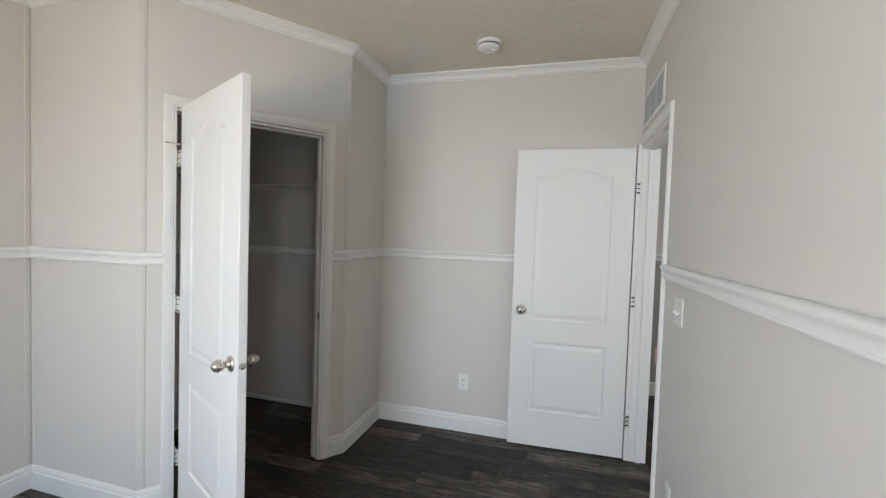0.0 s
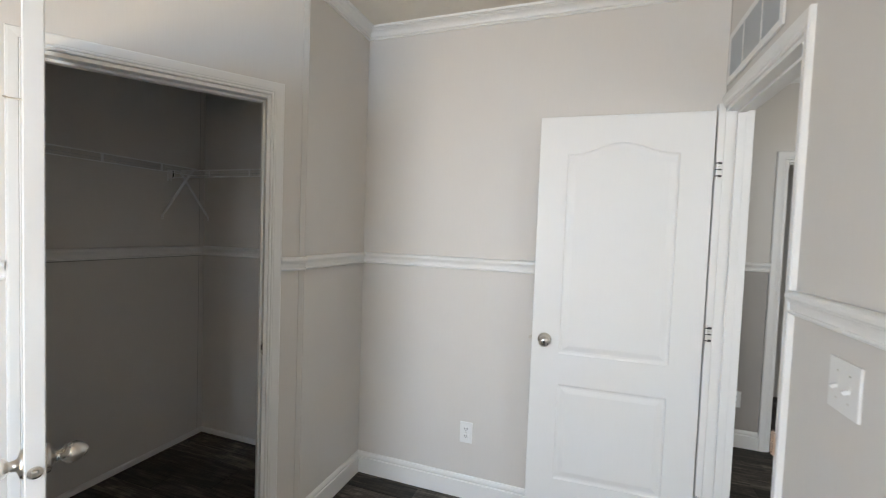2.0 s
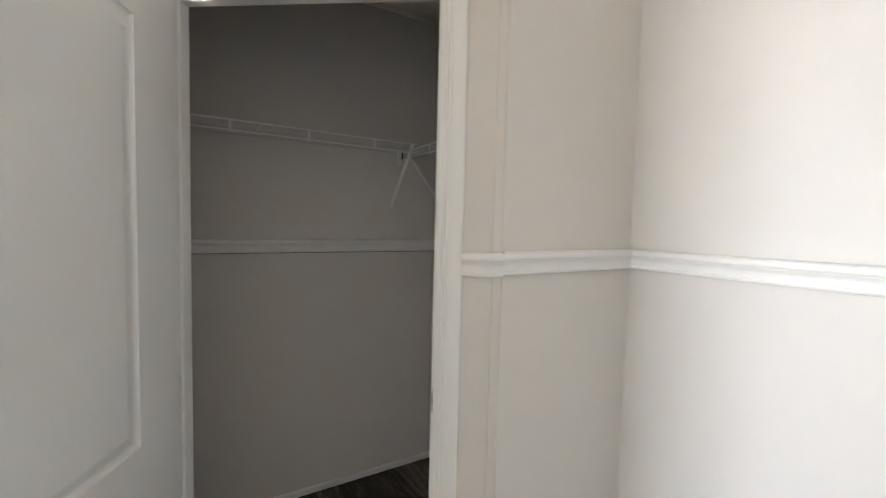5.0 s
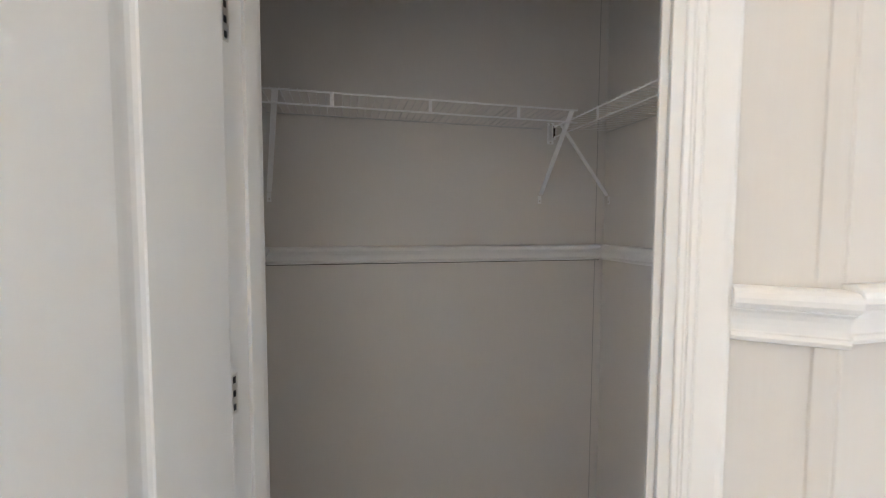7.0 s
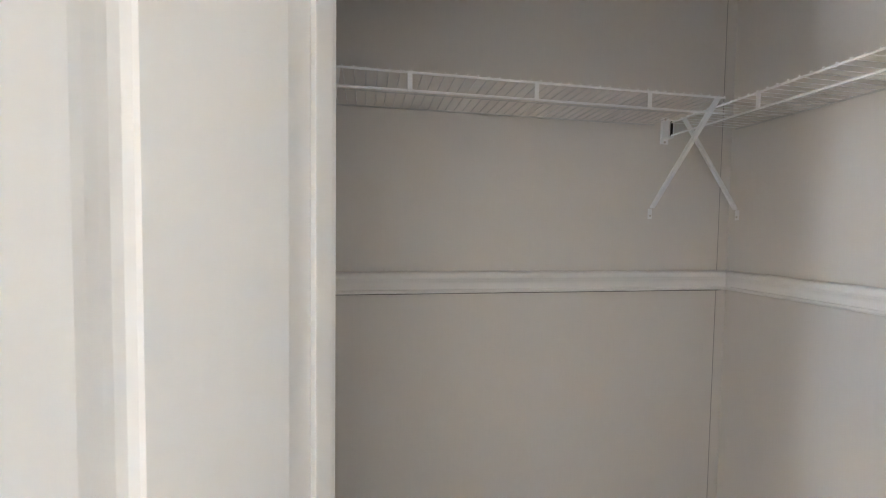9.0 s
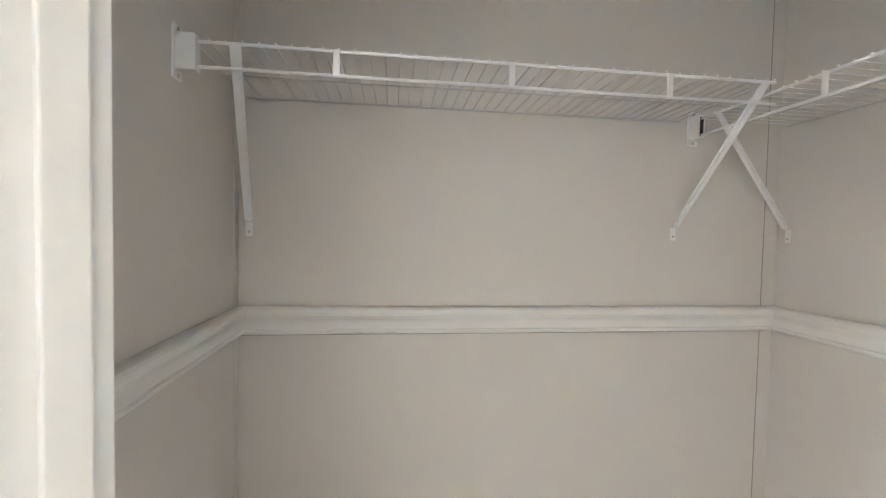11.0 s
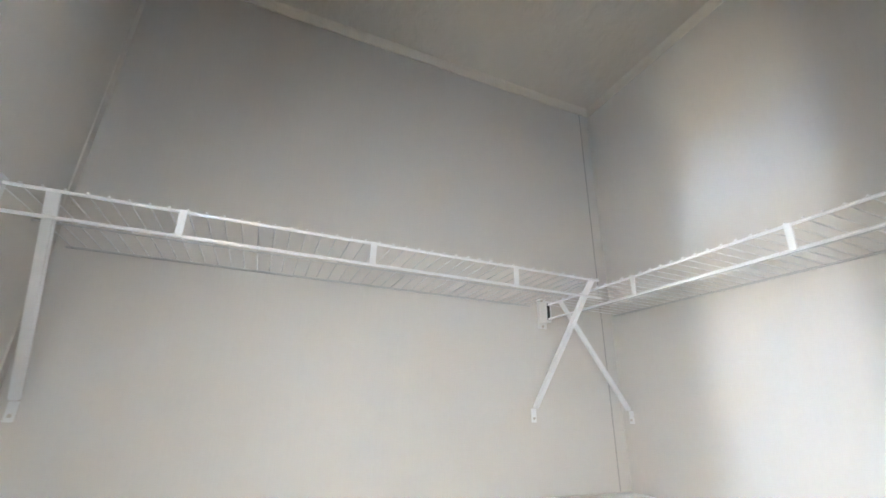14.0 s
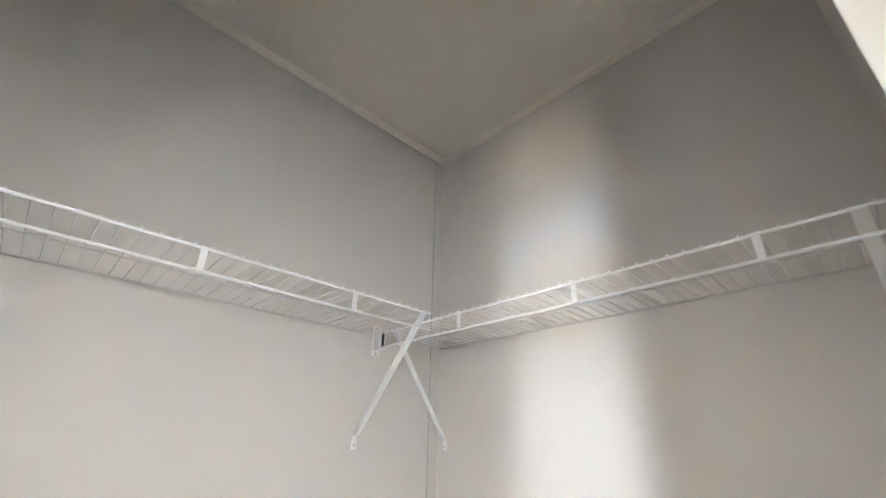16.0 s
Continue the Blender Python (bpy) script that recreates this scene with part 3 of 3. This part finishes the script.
# closet door, swung about 80 degrees into the room
swing = radians(80.5)
ld = Vector((D.x * math.cos(swing) + D.y * math.sin(swing), D.y * math.cos(swing) - D.x * math.sin(swing)))
hp = on_d(0.170, 0.054)
door("door_1", plan_pose(hp, ld, (-ld.y, ld.x)), 0.730, 2.022, "white moulded two-panel closet door standing open", 0.905, False, 0.160, (0.69, 0.835), 0.058)
# entry door, folded back against the north wall
hp2 = Vector((3.010, -0.045))
ld2 = Vector((2.260 - hp2.x, -0.076 - hp2.y)).normalized()
door("door_2", Matrix(((ld2.x, ld2.y, 0, hp2.x), (ld2.y, -ld2.x, 0, hp2.y), (0, 0, 1, 0), (0, 0, 0, 1))) @ Matrix.Translation((0.004, -0.0, 0)), 0.748, 2.03, "white moulded two-panel entry door standing wide open", 0.945, True, 0.132, (0.730, 0.882), 0.031)


# ---- window ----
def window(name, w, m, label):
    win = empty(name, m, label, "window", kind="structure")
    ww, wh = w[1] - w[0], w[3] - w[2]
    for x0, x1, z0, z1 in ((0, 0.03, 0, wh), (ww - 0.03, ww, 0, wh), (0.03, ww - 0.03, 0, 0.03), (0.03, ww - 0.03, wh - 0.03, wh), (0.03, ww - 0.03, wh / 2 - 0.02, wh / 2 + 0.02)):
        part("window_frame", box(bmesh.new(), x0, x1, -0.04, 0.02, z0, z1, 0.003), TRIM, win)
    for z0, z1 in ((0.03, wh / 2 - 0.02), (wh / 2 + 0.02, wh - 0.03)):
        pane = part("pane", box(bmesh.new(), 0.03, ww - 0.03, -0.012, -0.008, z0, z1), GLASS, win)
        pane.visible_shadow = False
    part("window_sill", box(bmesh.new(), 0.001, ww - 0.001, 0.022, 0.085, 0.001, 0.016, 0.004), TRIM, win)


window("window_1", WIN, plan_pose((WIN[0], SOUTH - 0.06), (1, 0), (0, 1), WIN[2]), "white single-hung bedroom window")


# ---- closet shelves ----
SX, SY = 0.277, 0.257          # front lips off the west and north walls
ZT, ZB = 1.774, 1.734        # lip wires


def wire_shelf(name, length, depth, posts, label, tail=0.0):
    """Local x along the front, y from the wall to the front, z up from the deck."""
    thing = empty(name, Matrix(), label, "wire shelf", "closet shelves")
    r = 0.0030
    part("front_wire", rod(bmesh.new(), (0, depth, 0), (length, depth, 0), r, 8), WIRE, thing)
    part("front_wire", rod(bmesh.new(), (0, depth, ZB - ZT), (length, depth, ZB - ZT), r, 8), WIRE, thing)
    # rear and middle wires carry the painted-in shade as well
    part("rear_wire", rod(bmesh.new(), (0, 0.008, -0.004), (length, 0.008, -0.004), 0.0026, 8), SHADED_WIRE, thing)
    part("middle_wire", rod(bmesh.new(), (0, depth * 0.54, -0.006), (length, depth * 0.54, -0.006), 0.0018, 8), SHADED_WIRE, thing)
    n = int(length / 0.0254)
    proto = None
    for i in range(n + 1):
        x = min(length - 0.004, 0.006 + i * 0.0254)
        if proto is None:
            bm = bmesh.new()
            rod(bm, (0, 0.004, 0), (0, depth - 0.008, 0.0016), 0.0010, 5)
            shaded_count = len(bm.faces)
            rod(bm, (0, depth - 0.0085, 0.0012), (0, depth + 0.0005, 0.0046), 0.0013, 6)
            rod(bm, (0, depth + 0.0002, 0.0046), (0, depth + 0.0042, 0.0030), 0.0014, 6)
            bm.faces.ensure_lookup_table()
            # bent tips stay plain white; the faces before them wear the shade grey
            for f in bm.faces[shaded_count:]:
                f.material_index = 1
            proto = part("deck_wire", bm, SHADED_WIRE, thing)
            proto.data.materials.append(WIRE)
            proto.location = (x, 0, 0)
        else:
            o = new("deck_wire", proto.data)
            o.parent = thing
            o.location = (x, 0, 0)
    for x in posts:
        part("lip_post", box(bmesh.new(), x - 0.0055, x + 0.0055, depth + 0.0015, depth + 0.0045, ZB - ZT - 0.002, 0.002, 0.001), WIRE, thing)
    return thing


def brace(name, foot, top, along, label):
    """A flattened tube support from the wall (foot) up to the shelf lip."""
    foot, top, along = Vector(foot), Vector(top), Vector(along)
    thing = empty(name, Matrix.Translation(foot), label, "shelf brace", "closet shelf braces")
    d = (top - foot)
    out = Vector((d.x, d.y, 0)).normalized()

    def slab(nm, p, q, w, t, parent, sub=False):
        bm = bmesh.new()
        p, q = p - foot, q - foot
        dirn = (q - p).normalized()
        nn = along.cross(dirn).normalized()
        vs = []
        for c in (p, q):
            vs.append([bm.verts.new(c + along * (sx * w / 2) + nn * (sy * t / 2)) for sx, sy in ((-1, -1), (1, -1), (1, 1), (-1, 1))])
        for i in range(4):
            bm.faces.new((vs[0][i], vs[0][(i + 1) % 4], vs[1][(i + 1) % 4], vs[1][i]))
        bm.faces.new(vs[0]), bm.faces.new(vs[1][::-1])
        bmesh.ops.bevel(bm, geom=bm.edges[:], offset=min(w, t) * 0.3, segments=2, affect="EDGES")
        return part(nm, bm, WIRE, parent, smooth=False)
    up = Vector((0, 0, 1))
    slab("strut", foot + d * 0.03 + out * 0.004, foot + d * 0.93, 0.0168, 0.0095, thing)
    slab("head_tab", foot + d * 0.91, top + d * 0.02, 0.0180, 0.003, thing)
    pad = slab("wall_tab", foot + out * 0.002 - up * 0.027, foot + out * 0.002 + up * 0.006, 0.015, 0.003, thing)
    bm = lathe(bmesh.new(), [(0, 0.003), (0.003, 0.0024), (0.0035, 0)], Matrix.Translation(out * 0.0035 - up * 0.017) @ out.to_track_quat("Z", "Y").to_matrix().to_4x4(), 10)
    part("screw", bm, NICKEL, pad)
    bm = lathe(bmesh.new(), [(0, 0.003), (0.003, 0.0024), (0.0035, 0)], Matrix.Translation(top - foot - d * 0.02 + d.normalized().cross(along) * 0.002) @ d.normalized().cross(along).to_track_quat("Z", "Y").to_matrix().to_4x4(), 10)
    part("screw", bm, NICKEL, thing)
    return thing


W0, W1 = SIN + 0.02, -0.299
s1 = wire_shelf("wire_shelf", W1 - W0, SX, [-0.516 - W0, -0.813 - W0, -1.112 - W0], "white coated wire shelf along the closet back wall")
s1.matrix_world = Matrix(((0, 1, 0, 0), (1, 0, 0, W0), (0, 0, 1, ZT), (0, 0, 0, 1)))
N0, N1 = 0.02, RETIN - 0.02
s2 = wire_shelf("wire_shelf", N1 - N0, SY, [0.336 - N0, 0.639 - N0, 0.937 - N0], "white coated wire shelf along the closet end wall")
s2.matrix_world = Matrix(((1, 0, 0, N0), (0, -1, 0, 0), (0, 0, 1, ZT), (0, 0, 0, 1)))
brace("shelf_brace", (0, -0.300, 1.497), (SX - 0.002, -0.322, 1.766), (0, 1, 0), "white steel brace under the back wire shelf")
brace("shelf_brace", (0, -1.338, 1.488), (SX - 0.002, -1.272, 1.766), (0, 1, 0), "white steel brace by the closet side wall")
brace("shelf_brace", (0.034, 0, 1.497), (0.090, -SY + 0.002, 1.766), (1, 0, 0), "white steel brace crossing under the corner")
brace("shelf_brace", (1.060, 0, 1.497), (1.050, -SY + 0.002, 1.766), (1, 0, 0), "white steel brace at the far end of the shelf")


def end_bracket(p, out, along, slotted=True):
    """A plastic end cap that holds the lip wires to a side wall; out points off that wall."""
    p, out, along = Vector(p), Vector(out), Vector(along)
    m = Matrix(((along.x, out.x, 0, p.x), (along.y, out.y, 0, p.y), (0, 0, 1, p.z), (0, 0, 0, 1)))
    thing = empty("shelf_end_bracket", m, "white plastic end bracket holding the shelf lip", "shelf bracket", "shelf end brackets")
    part("wall_plate", box(bmesh.new(), -0.014, 0.014, 0, 0.004, -0.042, 0.044, 0.0015), WIRE, thing)
    pocket = part("pocket", box(bmesh.new(), -0.010, 0.010, 0.004, 0.034, -0.028, 0.030, 0.002), WIRE, thing)
    if slotted:
        part("slot", box(bmesh.new(), -0.0045, 0.0045, 0.0335, 0.0346, -0.023, 0.024), DARK, pocket)
    for z in (-0.036, 0.037):
        part("screw", lathe(bmesh.new(), [(0, 0.0075), (0.0035, 0.006), (0.004, 0.003)], Matrix.Translation((0, 0, z)) @ Matrix.Rotation(radians(-90), 4, "X"), 10), NICKEL, thing)


zc = (ZT + ZB) / 2
end_bracket((SX, SIN, zc), (0, 1), (1, 0), False)
end_bracket((0, -SY, zc), (1, 0), (0, 1))
end_bracket((RETIN, -SY, zc), (-1, 0), (0, 1), False)

# ---- fixtures ----
det = empty("smoke_detector", Matrix.Translation((2.10, -0.43, TOP)), "round white smoke detector on the ceiling", "smoke detector")
part("base", lathe(bmesh.new(), [(0, 0), (0.073, 0), (0.074, -0.010), (0.070, -0.016), (0, -0.016)]), PLATE, det)
part("cover", lathe(bmesh.new(), [(0.060, -0.016), (0.060, -0.026), (0.066, -0.028), (0.066, -0.034), (0.058, -0.043), (0.030, -0.048), (0, -0.049)]), PLATE, det, smooth=False)
part("sounder_slot", lathe(bmesh.new(), [(0.0605, -0.018), (0.0615, -0.024)]), DARK, det)
part("test_button", lathe(bmesh.new(), [(0.014, -0.046), (0.014, -0.051), (0.011, -0.053), (0, -0.053)], Matrix.Translation((0.022, 0, 0.001)), 18), PLATE, det)


def cover_plate(name, m, w, label, category, material=PLATE):
    thing = empty(name, m, label, category)
    part("plate", box(bmesh.new(), -w / 2, w / 2, 0, 0.006, -0.0575, 0.0575, 0.0025), material, thing)
    return thing


def outlet(m, label):
    thing = cover_plate("wall_outlet", m, 0.070, label, "outlet")
    for z in (-0.020, 0.020):
        o = part("socket", box(bmesh.new(), -0.017, 0.017, 0.006, 0.008, z - 0.014, z + 0.014, 0.0015), PLATE, thing)
        for x, h in ((-0.0065, 0.0055), (0.0065, 0.0045)):
            part("slot", box(bmesh.new(), x - 0.0018, x + 0.0018, 0.0078, 0.0084, z + 0.002 - h, z + 0.002 + h), DARK, o)
        part("slot", lathe(bmesh.new(), [(0, 0.0004), (0.0024, 0.0002)], Matrix.Translation((0, 0.0080, z - 0.008)) @ Matrix.Rotation(radians(-90), 4, "X"), 10), DARK, o)
    part("screw", lathe(bmesh.new(), [(0, 0.0015), (0.003, 0.0005)], Matrix.Translation((0, 0.0062, 0)) @ Matrix.Rotation(radians(-90), 4, "X"), 10), NICKEL, thing)
    return thing


outlet(Matrix(((-1, 0, 0, 1.920), (0, -1, 0, 0), (0, 0, 1, 0.365), (0, 0, 0, 1))), "white duplex outlet low on the bedroom wall")
outlet(Matrix(((-1, 0, 0, 3.538), (0, -1, 0, HALL_N), (0, 0, 1, 0.342), (0, 0, 0, 1))), "white duplex outlet on the hall wall")
outlet(Matrix(((0, -1, 0, EAST), (1, 0, 0, -1.035), (0, 0, 1, 0.36), (0, 0, 0, 1))), "white duplex outlet below the light switch")
sw = cover_plate("light_switch", Matrix(((0, -1, 0, EAST), (1, 0, 0, -1.055), (0, 0, 1, 1.155), (0, 0, 0, 1))), 0.116, "off-white two-gang toggle switch plate beside the door", "light switch", SWITCH)
for x in (-0.023, 0.023):
    part("toggle_collar", box(bmesh.new(), x - 0.0052, x + 0.0052, 0.0055, 0.0068, -0.012, 0.012, 0.0005), SWITCH, sw)
    bm = box(bmesh.new(), -0.0034, 0.0034, 0, 0.014, -0.0042, 0.0042, 0.0018)
    bmesh.ops.rotate(bm, verts=bm.verts[:], cent=(0, 0, 0), matrix=Matrix.Rotation(radians(-24), 3, "X"))
    bmesh.ops.translate(bm, verts=bm.verts[:], vec=(x, 0.0060, -0.002))
    part("toggle", bm, SWITCH, sw)
    for z in (-0.03, 0.03):
        part("screw", lathe(bmesh.new(), [(0, 0.0015), (0.003, 0.0005)], Matrix.Translation((x, 0.0062, z)) @ Matrix.Rotation(radians(-90), 4, "X"), 10), NICKEL, sw)

# end of a dark red cable on the hall wall
CABLE = mat("dark_red_cable", (0.16, 0.02, 0.018), 0.5, tint=0.05, tint_scale=40)
cable = empty("cable_end", Matrix.Translation((3.402, HALL_N - 0.006, 2.24)), "short dark red cable end hanging on the hall wall", "cable")
bm = bmesh.new()
bend = [(0, 0, 0.130), (0, 0, 0.030), (-0.003, 0, 0.012), (-0.011, 0, 0.002), (-0.022, 0, 0)]
for q0, q1 in zip(bend, bend[1:]):
    rod(bm, q0, q1, 0.006, 8)
part("cable", bm, CABLE, cable)

# return-air grille above the entry door
VY, VZ = (-0.600, -0.045), (2.135, 2.345)
vent = empty("air_vent", plan_pose((EAST, VY[0]), (0, 1), (-1, 0), VZ[0]), "white return-air grille with grey louvres above the entry door", "air vent")
vw, vh = VY[1] - VY[0], VZ[1] - VZ[0]
part("backing", box(bmesh.new(), 0.01, vw - 0.01, 0.0005, 0.002, 0.01, vh - 0.01), SEAM, vent)
for x0, x1, z0, z1 in ((0, vw, 0, 0.026), (0, vw, vh - 0.026, vh), (0, 0.026, 0.026, vh - 0.026), (vw - 0.026, vw, 0.026, vh - 0.026), (vw / 3 - 0.008, vw / 3 + 0.004, 0.026, vh - 0.026), (2 * vw / 3 - 0.004, 2 * vw / 3 + 0.008, 0.026, vh - 0.026)):
    part("frame", box(bmesh.new(), x0, x1, 0.002, 0.010, z0, z1, 0.001), TRIM, vent)
slat = None
for i in range(15):
    z = 0.031 + i * (vh - 0.062) / 14
    if slat is None:
        bm = bmesh.new()
        box(bm, 0.024, vw - 0.024, -0.0065, 0.0065, -0.0006, 0.0006)
        bmesh.ops.rotate(bm, verts=bm.verts[:], cent=(0, 0, 0), matrix=Matrix.Rotation(radians(38), 3, "X"))
        slat = part("slat", bm, VENT, vent)
        slat.location = (0, 0.0055, z)
    else:
        o = new("slat", slat.data)
        o.parent, o.location = vent, (0, 0.0055, z)

# small door-stop pin on the upper closet hinge
pin = empty("hinge_door_stop", Matrix.Translation((*on_d(0.160, 0.058), 1.838)), "small nickel hinge-pin door stop", "door stop")
q1, q2 = -D * 0.052 - NRM * 0.014, D * 0.012 + NRM * 0.022
part("arm", rod(bmesh.new(), (0, 0, 0), (q1.x, q1.y, 0.004), 0.0028, 8), NICKEL, pin)
part("arm", rod(bmesh.new(), (0, 0, 0), (q2.x, q2.y, 0.002), 0.0028, 8), NICKEL, pin)
part("collar", lathe(bmesh.new(), [(0, -0.006), (0.007, -0.005), (0.007, 0.005), (0, 0.006)], Matrix(), 12), NICKEL, pin)
part("bumper", lathe(bmesh.new(), [(0, -0.005), (0.006, -0.004), (0.006, 0.004), (0, 0.005)], Matrix.Translation((q1.x, q1.y, 0.004)), 12), NICKEL, pin)

# ---- floor planks ----
PW = 0.112
shapes = {}


def plank(x0, x1, y0, y1):
    key = (round(x1 - x0, 3), round(y1 - y0, 3))
    if key not in shapes:
        w, h = key
        bm = bmesh.new()
        g, e = 0.0006, 0.0016
        lo = [bm.verts.new(p) for p in ((g, g, -0.008), (w - g, g, -0.008), (w - g, h - g, -0.008), (g, h - g, -0.008))]
        md = [bm.verts.new(p) for p in ((g, g, -0.0014), (w - g, g, -0.0014), (w - g, h - g, -0.0014), (g, h - g, -0.0014))]
        hi = [bm.verts.new(p) for p in ((g + e, g + e, 0), (w - g - e, g + e, 0), (w - g - e, h - g - e, 0), (g + e, h - g - e, 0))]
        for a, b in ((lo, md), (md, hi)):
            for i in range(4):
                bm.faces.new((a[i], a[(i + 1) % 4], b[(i + 1) % 4], b[i]))
        bm.faces.new(hi)
        bmesh.ops.recalc_face_normals(bm, faces=bm.faces[:])
        me = bpy.data.meshes.new("plank")
        bm.to_mesh(me)
        bm.free()
        me.materials.append(PLANK)
        shapes[key] = me
    o = new("plank", shapes[key])
    o.parent = floor
    o.location = (x0, y0, 0)


rng = random.Random(4)
row = 0
y = SOUTH
while y < HALL_N + 1.3 - 0.01:
    y1 = min(y + PW, HALL_N + 1.3)
    x = WEST if y < 0.0 else EAST
    stop = HALL_E if y > -1.5 else EAST
    while x < stop - 0.02:
        x1 = min(x + rng.choice((0.45, 0.6, 0.75, 0.9, 1.2)), stop)
        if stop - x1 < 0.12:
            x1 = stop
        plank(x, x1, y, y1)
        x = x1
    y = y1
